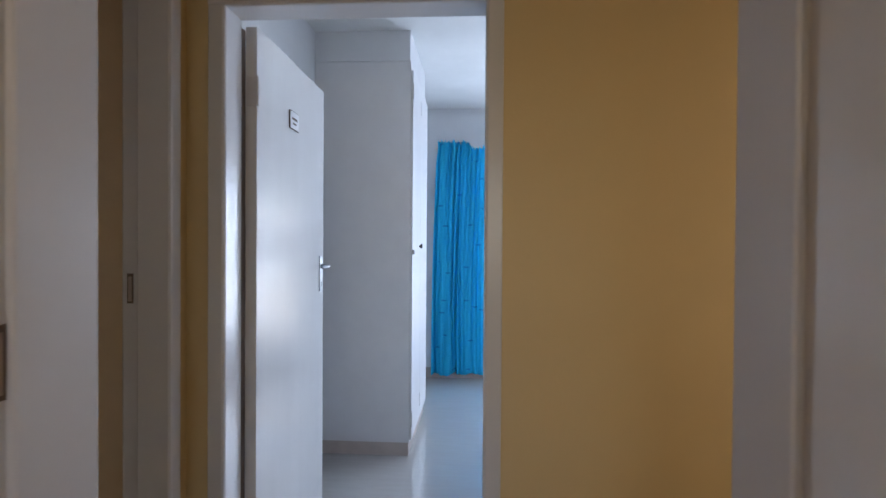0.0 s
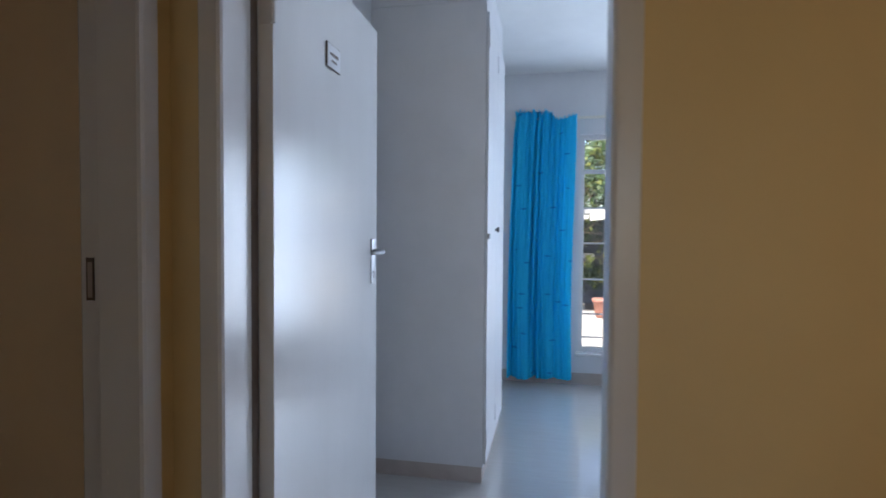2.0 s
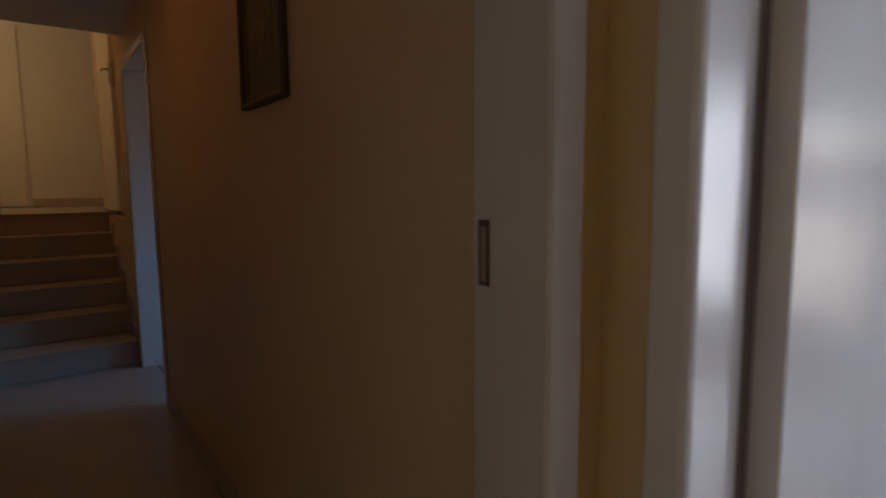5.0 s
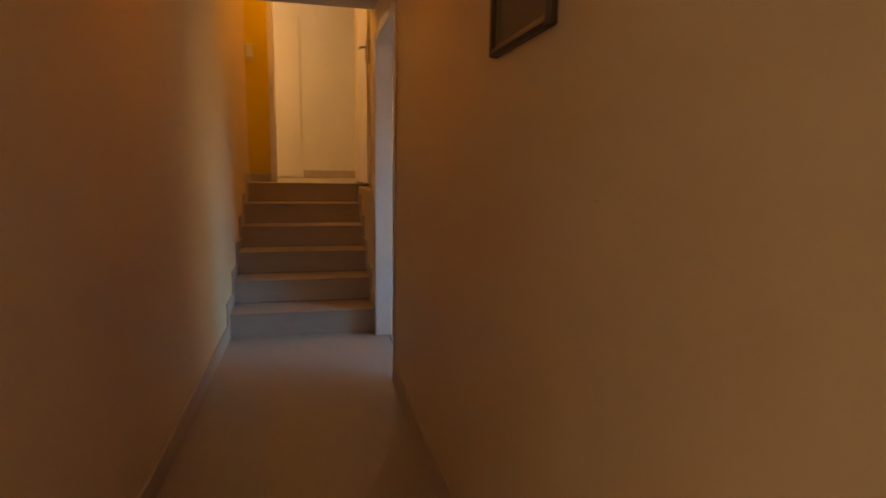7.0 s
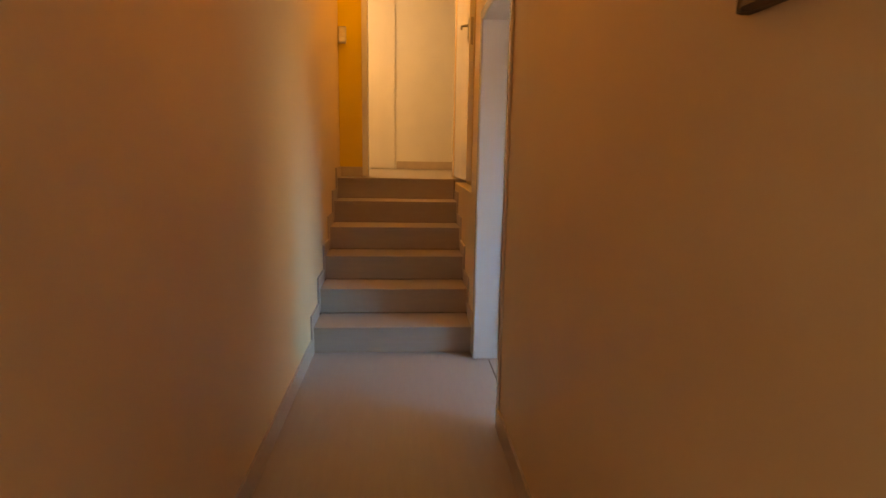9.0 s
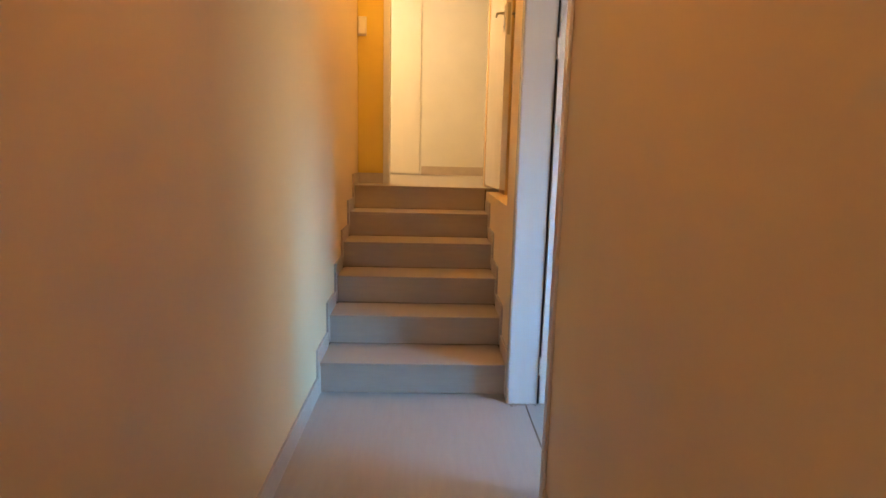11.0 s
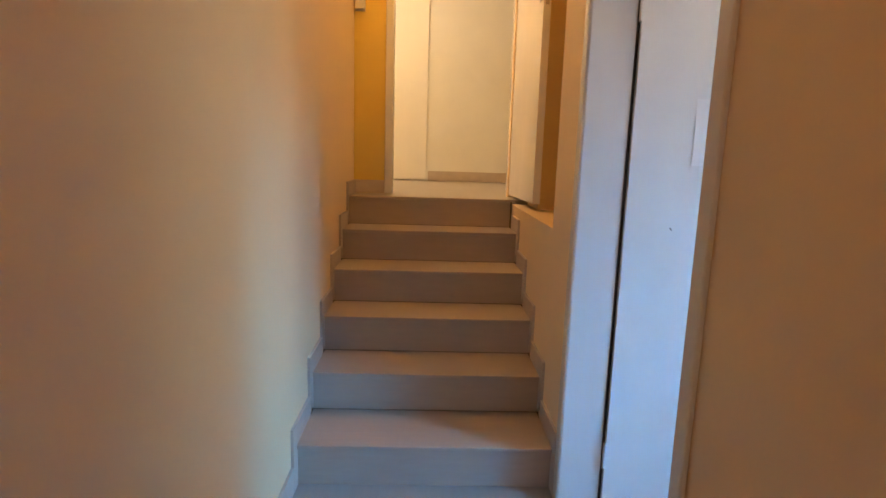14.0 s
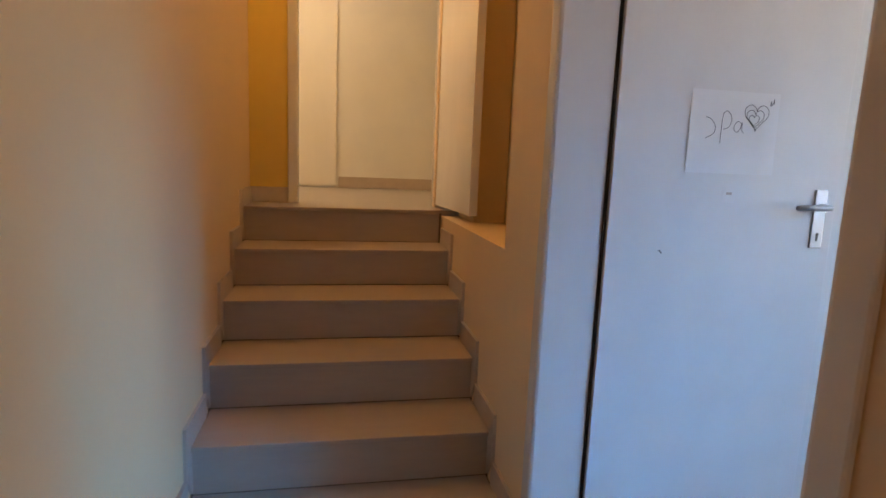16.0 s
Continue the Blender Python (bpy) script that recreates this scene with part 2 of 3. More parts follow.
def tube(points, radius, sides=10, bm=None):
    """A round bar along points, with closed ends. radius: one number or one for each point."""
    bm = bm or bmesh.new()
    pts = [Vector(p) for p in points]
    rad = radius if isinstance(radius, (list, tuple)) else [radius] * len(pts)
    rings = []
    for i, p in enumerate(pts):
        d = (pts[min(i + 1, len(pts) - 1)] - pts[max(i - 1, 0)]).normalized()
        u = d.orthogonal().normalized() if i == 0 else (u - d * u.dot(d)).normalized()
        w = d.cross(u)
        rings.append([bm.verts.new(p + (u * math.cos(2 * math.pi * k / sides) + w * math.sin(2 * math.pi * k / sides)) * rad[i]) for k in range(sides)])
    for a, b in zip(rings, rings[1:]):
        for k in range(sides):
            bm.faces.new((a[k], a[(k + 1) % sides], b[(k + 1) % sides], b[k]))
    bm.faces.new(rings[0][::-1])
    bm.faces.new(rings[-1])
    return bm


def wall(name, label, mat, a, b, holes=()):
    """A wall from corner a to corner b with openings through it. holes: (from, to, bottom, top) along its longer side."""
    along = 0 if b[0] - a[0] > b[1] - a[1] else 1
    us = sorted({a[along], b[along], *(h[0] for h in holes), *(h[1] for h in holes)})
    zs = sorted({a[2], b[2], *(h[2] for h in holes), *(h[3] for h in holes)})
    bm = bmesh.new()
    for u0, u1 in zip(us, us[1:]):
        for z0, z1 in zip(zs, zs[1:]):
            cu, cz = (u0 + u1) / 2, (z0 + z1) / 2
            if any(h[0] < cu < h[1] and h[2] < cz < h[3] for h in holes):
                continue
            lo, hi = list(a), list(b)
            lo[along], hi[along], lo[2], hi[2] = u0, u1, z0, z1
            add_box(bm, lo, hi)
    bmesh.ops.remove_doubles(bm, verts=bm.verts, dist=1e-5)
    bm.verts.index_update()
    seen = {}
    for f in bm.faces:
        seen.setdefault(tuple(sorted(v.index for v in f.verts)), []).append(f)
    inner = [f for fs in seen.values() if len(fs) > 1 for f in fs]
    bmesh.ops.delete(bm, geom=inner, context="FACES")
    ob = part(name, bm, mat)
    return tagged(ob, label, "wall", kind="structure")


def slab(name, label, mat, a, b, category):
    return tagged(part(name, boxes((a, b)), mat), label, category, kind="structure")


# ---- the shell ----
RIGHT, LEFT = 0.0, -1.03          # corridor walls
LOBBY_R, LOBBY_L = 0.037, -0.89    # lobby walls
HEAD = 2.035
RISE, TOP = 0.175, 1.05
slab("floor", "pale grey-beige vinyl floor with faint streaks", VINYL, (-4.2, -7.6, -0.12), (3.6, 1.8, 0.0), "floor")
slab("floor_bedroom", "pale grey glossy vinyl bedroom floor", BEDVINYL, (0.145, -7.5, 0.0005), (3.6, -3.87, 0.005), "floor")
slab("landing_floor", "pale beige tiled landing floor above the steps", VINYL, (-2.2, 1.44, TOP - 0.12), (1.7, 3.8, TOP - 0.002), "floor")
wall("wall_corridor_right", "dim cream painted corridor wall", CREAM, (RIGHT, -3.81, 0), (RIGHT + 0.19, -0.06, 2.9), [(-1.005, -0.085, 0, HEAD + 0.03)])
wall("wall_stair_right", "ochre painted wall beside the steps with a deep niche", CREAM, (RIGHT, -0.06, 0), (RIGHT + 0.26, 1.72, 3.6), [(0.27, 1.66, 1.02, 3.05)])
# block added behind the folded door so the niche's end catches the stair light
wall("wall_niche_filler", "ochre painted block added to catch light in the niche", OCHRE, (RIGHT + 0.10, 1.12, 1.02), (RIGHT + 0.26, 1.66, 3.05))
wall("wall_niche_back", "ochre painted back of the niche", OCHRE, (RIGHT + 0.26, -0.06, 0), (RIGHT + 0.36, 1.83, 3.6))
wall("wall_corridor_left", "cream painted corridor wall lit from the side door", CREAM, (LEFT - 0.12, -3.81, 0), (LEFT, 1.72, 3.6))
wall("wall_passage", "ochre painted cross wall with a door frame", OCHRE, (LEFT - 0.12, -3.95, 0), (0.152, -3.81, 2.9), [(-0.89, -0.042, 0, HEAD + 0.03)])
wall("wall_lobby_right", "yellow ochre painted lobby wall", OCHRE, (LOBBY_R, -6.4, 0), (LOBBY_R + 0.115, -3.95, 2.9), [(-4.922, -4.05, 0, HEAD + 0.03)])
# the first hole is an added, unseen opening for the lobby fill lamp
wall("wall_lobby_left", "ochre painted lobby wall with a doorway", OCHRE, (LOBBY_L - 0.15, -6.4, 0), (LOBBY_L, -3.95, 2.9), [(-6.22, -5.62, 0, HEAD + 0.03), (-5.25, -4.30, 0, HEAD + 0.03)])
wall("wall_lobby_end", "ochre painted wall closing the lobby", OCHRE, (-4.2, -6.5, 0), (0.152, -6.4, 2.9))
wall("wall_study_north", "cream painted room wall", CREAM, (-4.2, -3.95, 0), (LEFT - 0.12, -3.84, 2.9))
# this opening is unseen, cut only to hold the study fill lamp
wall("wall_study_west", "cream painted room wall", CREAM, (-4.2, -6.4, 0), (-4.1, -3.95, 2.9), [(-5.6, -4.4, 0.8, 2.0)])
slab("ceiling_corridor", "low painted corridor ceiling", CEILING, (LEFT, -3.81, 2.28), (RIGHT, 0.0, 3.6), "ceiling")
slab("ceiling_lobby", "painted lobby ceiling", CEILING, (-4.2, -6.4, 2.5), (LOBBY_R, -3.95, 2.6), "ceiling")
slab("ceiling_landing", "painted ceiling above the landing", CEILING, (-2.2, 0.0, 3.5), (1.7, 3.8, 3.6), "ceiling")
wall("wall_landing_door", "mustard yellow painted wall beside the landing doorway", MUSTARD, (-2.2, 1.72, 0.9), (1.7, 1.83, 3.6), [(-0.80, 0.03, 0.9, TOP + HEAD + 0.03)])
wall("wall_landing_far", "off-white painted wall beyond the landing", WHITEWALL, (-2.2, 3.7, 0.9), (1.7, 3.8, 3.6))
wall("wall_landing_left", "off-white painted landing wall", WHITEWALL, (-2.3, 1.72, 0.9), (-2.2, 3.8, 3.6))
wall("wall_landing_right", "off-white painted landing wall", WHITEWALL, (1.7, 1.72, 0.9), (1.8, 3.8, 3.6))
# bedroom
wall("wall_bedroom_north", "white painted bedroom wall", WHITEWALL, (0.152, -3.87, 0), (3.6, -3.76, 2.9))
wall("wall_bedroom_window", "white painted bedroom wall with a tall window", WHITEWALL, (3.6, -7.6, 0), (3.80, -3.76, 2.9), [(-6.7, -5.0, 0.27, 2.06)])
wall("wall_bedroom_south", "white painted bedroom wall", WHITEWALL, (0.152, -7.6, 0), (3.6, -7.5, 2.9))
wall("wall_bedroom_west", "white painted bedroom wall", WHITEWALL, (0.152, -7.5, 0), (0.156, -4.97, 2.57))
slab("ceiling_bedroom", "white painted bedroom ceiling", CEILING, (0.152, -7.5, 2.57), (3.6, -3.87, 2.67), "ceiling")
# spa room
wall("wall_spa_north", "white painted wall behind the open side door", WHITEWALL, (0.36, -0.06, 0), (2.9, 0.05, 2.6))
# both openings are unseen and made to hold the side room's lamps
wall("wall_spa_east", "white painted wall", WHITEWALL, (2.8, -3.0, 0), (2.9, -0.06, 2.6), [(-1.25, -0.25, 0.8, 2.0), (-2.35, -1.55, 0.8, 2.0)])
wall("wall_spa_south", "white painted wall", WHITEWALL, (0.19, -3.1, 0), (2.9, -3.0, 2.6))
slab("ceiling_spa", "white painted ceiling of the side room", CEILING, (0.19, -3.0, 2.5), (2.8, -0.06, 2.6), "ceiling")

# ---- door frames and doors ----


def door_frame(name, label, origin, rz, width, height, depth, stop, flange=0.055):
    """A pressed-steel door frame. Local x runs across the opening, y through the wall, z up; the door closes on the far side of stop."""
    root = thing(name, label, "door frame", origin, rz, kind="structure")
    f, p, r = flange, 0.012, 0.012
    outline = [(-f, -0.001), (-f, -p + 0.003), (-f + 0.003, -p), (-0.010, -p), (-0.003, -p + 0.003), (0, -p + 0.010), (0, stop - 0.003), (-0.003, stop), (-r, stop),
               (-r, depth + p - 0.008), (-r - 0.004, depth + p - 0.002), (-r - 0.010, depth + p), (-f + 0.003, depth + p), (-f, depth + p - 0.003), (-f, depth + 0.001),
               (-0.029, depth + 0.001), (-0.029, -0.001)]
    part("jamb", prism(outline, "z", 0.0, height + 0.0), STEEL, root)
    part("jamb", prism([(width - x, y) for x, y in outline], "z", 0.0, height), STEEL, root)
    head = [(y, height - x) for x, y in outline]
    part("head", prism(head, "x", -f, width + f), STEEL, root)
    return root


def strike(parent, x, y, z, side):
    """A recessed latch strike in the rebate face of a jamb."""
    s = part("strike_plate", boxes(((x, y - 0.009, z - 0.045), (x + side * 0.002, y + 0.009, z + 0.045)), bevel=0.001), GROUT, parent, "dark recessed latch strike")
    part("strike_slot", boxes(((x + side * 0.002, y - 0.005, z - 0.039), (x + side * 0.0025, y + 0.006, z + 0.036))), TREAD, s)
    return s


def lever_set(parent, x, y, z, face, reach):
    """A plate with a lever and a keyhole on a door face at local y; face: the way it looks (+1, -1); reach: the way the lever points along x."""
    plate = part("handle_plate", boxes(((x - 0.02, min(y, y + face * 0.006), z - 0.085), (x + 0.02, max(y, y + face * 0.006), z + 0.085)), bevel=0.0025), CHROME, parent, "satin chrome handle plate")
    yy = y + face * 0.045
    part("lever", tube([(x, y, z + 0.035), (x, y + face * 0.03, z + 0.035), (x + reach * 0.008, yy, z + 0.035), (x + reach * 0.03, yy + face * 0.003, z + 0.035), (x + reach * 0.075, yy, z + 0.034),
                        (x + reach * 0.110, yy - face * 0.006, z + 0.033)], [0.010, 0.009, 0.009, 0.0095, 0.008, 0.0065], 12), CHROME, plate, smooth=True)
    y2 = y + face * 0.0075
    part("keyhole", prism([(x + c * 0.005, z - 0.045 + s_ * 0.005) for c, s_ in [(math.cos(a), math.sin(a)) for a in np.linspace(-0.9, math.pi + 0.9, 9)]] + [(x - 0.003, z - 0.064), (x + 0.003, z - 0.064)],
                          "y", min(y2, y2 - face * 0.003), max(y2, y2 - face * 0.003)), DARK, plate)
    return plate


def door_leaf(name, label, origin, rz, width, height, handle_z, sides=(1, -1), paint=None):
    """A flush door leaf. Local x runs from the hinges to the latch, the leaf lies from y=0 to y=0.04."""
    root = thing(name, label, "door", origin, rz)
    part("leaf", boxes(((0, 0, 0.008), (width, 0.04, height)), bevel=0.0025), paint or ENAMEL, root)
    part("lock_plate", boxes(((width - 0.0005, 0.010, handle_z - 0.11), (width + 0.0015, 0.030, handle_z + 0.09))), CHROME, root)
    for face in sides:
        lever_set(root, width - 0.055, 0.04 if face > 0 else 0.0, handle_z, face, -1)
    for hz in (0.22, height - 0.22):
        hinge = part("hinge", tube([(-0.006, -0.004, hz - 0.05), (-0.006, -0.004, hz + 0.05)], 0.006, 8), STEEL, root)
        part("hinge_flap", boxes(((-0.0025, 0.002, hz - 0.05), (0.0, 0.034, hz + 0.05))), STEEL, hinge)
    return root


# bedroom door, leaf swung into the bedroom
bf = door_frame("door_frame_bedroom", "grey enamelled steel door frame of the bedroom", (LOBBY_R, -4.08, 0), -90, 0.812, HEAD, 0.115, 0.112, 0.055)
# dark strip added in the hinge gap; its colour stands for the shade there
part("gap_shade_strip", boxes(((-0.0118, 0.1135, 0.01), (-0.002, 0.146, HEAD - 0.02)), bevel=0.002), GROUT, bf, "dark brown strip painting the shade of the hinge gap")
strike(bf, 0.812 + 0.0118, 0.122, 1.12, -1)
bd = door_leaf("bedroom_door", "glossy white flush door standing open into the bedroom", (0.185, -4.117, 0), 0.4, 0.822, 2.03, 1.147)
sign = thing("door_sign", "small white name sign with a dark border on the bedroom door", "sign", (0.556, -4.1158, 1.79), 0.4)
part("plate", boxes(((-0.053, -0.004, -0.037), (0.053, 0.0, 0.037)), bevel=0.001), GROUT, sign)
part("face", boxes(((-0.050, -0.0055, -0.034), (0.050, -0.004, 0.034))), PAPER, sign)
part("line_of_writing", boxes(((-0.032, -0.0060, 0.002), (0.032, -0.0055, 0.011))), GROUT, sign)
part("line_of_writing", boxes(((-0.022, -0.0060, -0.016), (0.022, -0.0055, -0.010))), GROUT, sign)
# passage frame across the corridor, the door taken off
pf = door_frame("door_frame_passage", "grey enamelled steel door frame across the corridor", (-0.87, -3.95, 0), 0, 0.80, HEAD, 0.14, 0.095)
strike(pf, 0.80 + 0.0118, 0.122, 1.155, -1)
# doorway of the room the walk begins in
sf = door_frame("door_frame_study", "grey enamelled steel door frame of the study", (LOBBY_L, -5.22, 0), 90, 0.895, HEAD, 0.15, 0.138)
strike(sf, 0.895 + 0.0118, 0.150, 1.155, -1)
door_leaf("study_door", "white flush door folded back into the study", (LOBBY_L - 0.170, -5.222, 0), 180, 0.84, 2.03, 1.15)
# side door at the foot of the steps
df = door_frame("door_frame_spa", "pale enamelled steel door frame beside the steps", (RIGHT, -0.115, 0), -90, 0.860, HEAD, 0.19, 0.150)
# near-black strip paints the shade between frame and leaf
part("gap_shade_strip", boxes(((-0.0115, 0.1505, 0.005), (0.005, 0.1572, HEAD - 0.005)), bevel=0.001), DARK, df, "dark strip painting the shaded gap along the hinges")
spa = door_leaf("spa_door", "white flush door opened into the side room with a paper note", (0.159, -0.128, 0), 0.0, 0.715, 2.03, 1.18, (1, -1), CUPBOARD)

# ---- steps ----
NOSE = [0.0, 0.305, 0.585, 0.865, 1.15, 1.42]
stairs = thing("staircase", "six beige tiled steps with paler treads and stepped skirting", "stairs", (0, 0, 0))
core = [(0.012, 0.0)]
for k, y in enumerate(NOSE):
    core += [(y + 0.012, RISE * (k + 1) - 0.018), ((NOSE[k + 1] if k < 5 else 1.44) + 0.012, RISE * (k + 1) - 0.018)]
core += [(1.452, 0.0)]
part("core", prism(core, "x", LEFT + 0.001, RIGHT - 0.001), GROUT, stairs)
for k, y in enumerate(NOSE):
    z0, z1 = RISE * k, RISE * (k + 1)
    back = NOSE[k + 1] + 0.003 if k < 5 else 1.45
    part("riser", boxes(((LEFT + 0.012, y + 0.003, z0 + 0.002), (RIGHT - 0.012, y + 0.012, z1 - 0.019)), bevel=0.001), TREAD, stairs)
    part("tread", boxes(((LEFT + 0.012, y - 0.012, z1 - 0.017), (RIGHT - 0.012, back, z1)), bevel=0.003), TREAD, stairs)


def stepped_skirting(x0, x1, count=6):
    up, fore = 0.085, 0.055
    for k, y in enumerate(NOSE[:count]):
        z0, z1 = RISE * k, RISE * (k + 1)
        y1 = NOSE[k + 1] - fore if k < 5 else 1.70
        lo = z0 + up if k else 0.0
        pts = [(y - fore, lo if k else 0.0), (y - fore, z1 + up), (y1 - 0.001, z1 + up), (y1 - 0.001, z1 - 0.02), (y + 0.01, z1 - 0.02), (y + 0.01, z0)]
        if k == 0:
            pts[-1] = (y + 0.01, 0.0)
        part("skirting_tile", prism(pts, "x", x0, x1), SKIRT, stairs)


stepped_skirting(LEFT, LEFT + 0.012)
stepped_skirting(RIGHT - 0.012, RIGHT, 5)


def baseboard(name, a, b, label="beige stone skirting along the wall"):
    return tagged(part(name, boxes((a, b), bevel=0.003), SKIRT), label, "skirting", kind="structure")


baseboard("baseboard_left", (LEFT, -3.80, 0), (LEFT + 0.012, -0.056, 0.11))
baseboard("baseboard_right", (RIGHT - 0.012, -3.79, 0), (RIGHT, -1.035, 0.11))
baseboard("baseboard_lobby", (LOBBY_R - 0.012, -6.4, 0), (LOBBY_R, -4.95, 0.11))
baseboard("baseboard_landing_far", (-0.54, 3.688, TOP), (1.7, 3.7, TOP + 0.10))
baseboard("baseboard_landing_wall", (LEFT, 1.708, TOP), (-0.825, 1.72, TOP + 0.085))
baseboard("baseboard_bedroom_east", (3.588, -7.5, 0), (3.6, -3.87, 0.10))
# landing doorway with its open door
lf = door_frame("door_frame_landing", "cream enamelled steel door frame on the landing", (-0.77, 1.72, TOP), 0, 0.77, HEAD, 0.11, 0.052)
door_leaf("landing_door", "cream flush door folded back over the niche by the steps", (0.006, 1.69, TOP + 0.005), -87, 0.71, 2.03, 1.15)
fd = door_leaf("far_door", "cream closed door beyond the landing", (-0.56, 3.722, TOP + 0.006), 180, 0.76, 2.03, 1.1, (1,))

# ---- bedroom things ----
wr = thing("wardrobe", "tall white painted built-in wardrobe on a beige plinth", "wardrobe", (1.64, -4.46, 0))
WL, WD = 0.88, 0.588
part("carcass", boxes(((0, 0.0, 0.085), (WL, WD, 2.385)), bevel=0.002), CUPBOARD, wr)
part("plinth", boxes(((0.004, 0.006, 0.0), (WL, WD, 0.085)), bevel=0.002), SKIRT, wr, "beige plinth")
part("bulkhead", boxes(((0.006, 0.006, 2.389), (WL, WD, 2.569))), WHITEWALL, wr)
for i in range(2):
    x0 = 0.004 + i * WL / 2
    d = part("door", boxes(((x0, -0.014, 0.10), (x0 + WL / 2 - 0.006, -0.002, 2.33)), bevel=0.003), CUPBOARD, wr)
    part("hinge", boxes(((x0 - 0.004, -0.018, 2.16), (x0 + 0.014, -0.0135, 2.25)), bevel=0.001), CUPBOARD, d)
    part("hinge", boxes(((x0 - 0.004, -0.018, 0.18), (x0 + 0.014, -0.0135, 0.27)), bevel=0.001), CUPBOARD, d)
part("catch", boxes(((-0.006, -0.026, 1.225), (0.03, -0.012, 1.252)), bevel=0.003), CHROME, wr)
kn = part("knob", tube([(0.36, -0.013, 1.272), (0.36, -0.022, 1.272), (0.36, -0.025, 1.272), (0.36, -0.034, 1.272), (0.36, -0.037, 1.272)], [0.006, 0.006, 0.015, 0.016, 0.010], 14), BLACK, wr, smooth=True)

# bedside cabinet
cab = thing("bedside_cabinet", "low white bedside cabinet with a dark-edged white top", "cabinet", (0.74, -5.53, 0))
part("body", boxes(((0.01, 0.01, 0.05), (0.55, 0.44, 0.55)), bevel=0.003), CUPBOARD, cab)
part("base", boxes(((0.03, 0.03, 0.0), (0.53, 0.42, 0.05))), DARK, cab)
part("top", boxes(((0.0, 0.0, 0.551), (0.56, 0.45, 0.569)), bevel=0.003), BLACK, cab, "dark top board edge")
part("top_panel", boxes(((0.008, 0.008, 0.569), (0.552, 0.442, 0.573))), ENAMEL, cab, "glossy white top panel")
for i in range(2):
    dr = part("drawer", boxes(((0.55, 0.02, 0.07 + i * 0.24), (0.566, 0.43, 0.30 + i * 0.24)), bevel=0.003), CUPBOARD, cab)
    part("drawer_knob", tube([(0.566, 0.225, 0.185 + i * 0.24), (0.576, 0.225, 0.185 + i * 0.24), (0.586, 0.225, 0.185 + i * 0.24)], [0.006, 0.012, 0.009], 10), CHROME, dr)

# curtain with a gathered heading
cu = thing("curtain", "bright blue gathered curtain with small dark motifs at the window", "curtain", (3.50, -4.44, 0))


def curtain_cloth(z0, z1):
    """Cloth drawn together at its heading: deep creases under the tape, wide soft folds lower down, a frill standing over the tape."""
    bm = bmesh.new()
    nu, nv = 190, 64
    creases = [0.05, 0.13, 0.22, 0.27, 0.36, 0.44, 0.50, 0.585, 0.66, 0.75, 0.83, 0.91]
    depth = [0.080, 0.045, 0.110, 0.060, 0.080, 0.115, 0.070, 0.125, 0.040, 0.050, 0.040, 0.055]
    rows = []
    for j in range(nv + 1):
        v = j / nv
        lo = 0.012 + (-0.035 - 0.012) * v ** 2.2 - 0.012 * math.exp(-((v - 0.97) / 0.03) ** 2)
        hi = -0.512 - 0.002 * v + 0.012 * math.sin(5 * v)
        frill = max(0.0, (v - 0.955) / 0.045)
        row = []
        for i in range(nu + 1):
            u = i / nu
            x = 0.012 * math.sin(2 * math.pi * 1.6 * u + 1.2 + 0.8 * v)
            for c, d in zip(creases, depth):
                w = 0.014 + 0.012 * (1 - v)
                cc = c + 0.012 * math.sin(3.0 * v + 40 * c) * (1 - v)
                x += d * math.exp(-((u - cc) / w) ** 2) * (0.55 + 0.45 * math.sin(2.2 * v + 17 * c))
            x += 0.005 * math.sin(2 * math.pi * 31 * u + 3 * math.sin(9 * u)) * max(0.0, (v - 0.72) / 0.28)
            x += -0.014 * math.sin(math.pi * min(frill, 1.0)) + 0.016 * frill * math.sin(2 * math.pi * 9 * u + 2 * math.sin(13 * u))
            x += 0.004 * math.sin(11 * v + 8 * u) * math.sin(5 * v + 19 * u)
            sag = -0.052 * math.exp(-((u - 0.74) / 0.12) ** 2) - 0.045 * max(0.0, (u - 0.58) / 0.42) + 0.006 * math.sin(2 * math.pi * 4.3 * u)
            edge = 0.010 * math.sin(2 * math.pi * 13 * u + 3 * math.sin(7 * u)) + 0.007 * math.sin(2 * math.pi * 29 * u)
            hem = (0.008 * math.sin(2 * math.pi * 3.1 * u) + 0.022 * u) * (1 - v) ** 6
            z = z0 + (z1 - z0) * v + sag * max(0.0, (v - 0.86) / 0.14) + edge * frill + hem
            row.append(bm.verts.new((x - 0.02, lo + (hi - lo) * u, z)))
        rows.append(row)
    for a, b in zip(rows, rows[1:]):
        for i in range(nu):
            bm.faces.new((a[i], a[i + 1], b[i + 1], b[i]))
    return bm


cl = part("cloth", curtain_cloth(0.046, 2.238), CLOTH, cu, smooth=True)
sol = cl.modifiers.new("thickness", "SOLIDIFY")
sol.thickness = 0.002
rail = thing("curtain_rail", "thin white curtain rail above the window", "curtain rail", (3.54, -5.85, 2.185))
part("track", boxes(((-0.012, -1.05, -0.010), (0.012, 1.40, 0.010)), bevel=0.003), PLASTIC, rail)
for y in (-0.9, 0.2, 1.3):
    part("bracket", boxes(((-0.008, y - 0.01, -0.004), (0.06, y + 0.01, 0.014)), bevel=0.002), PLASTIC, rail)

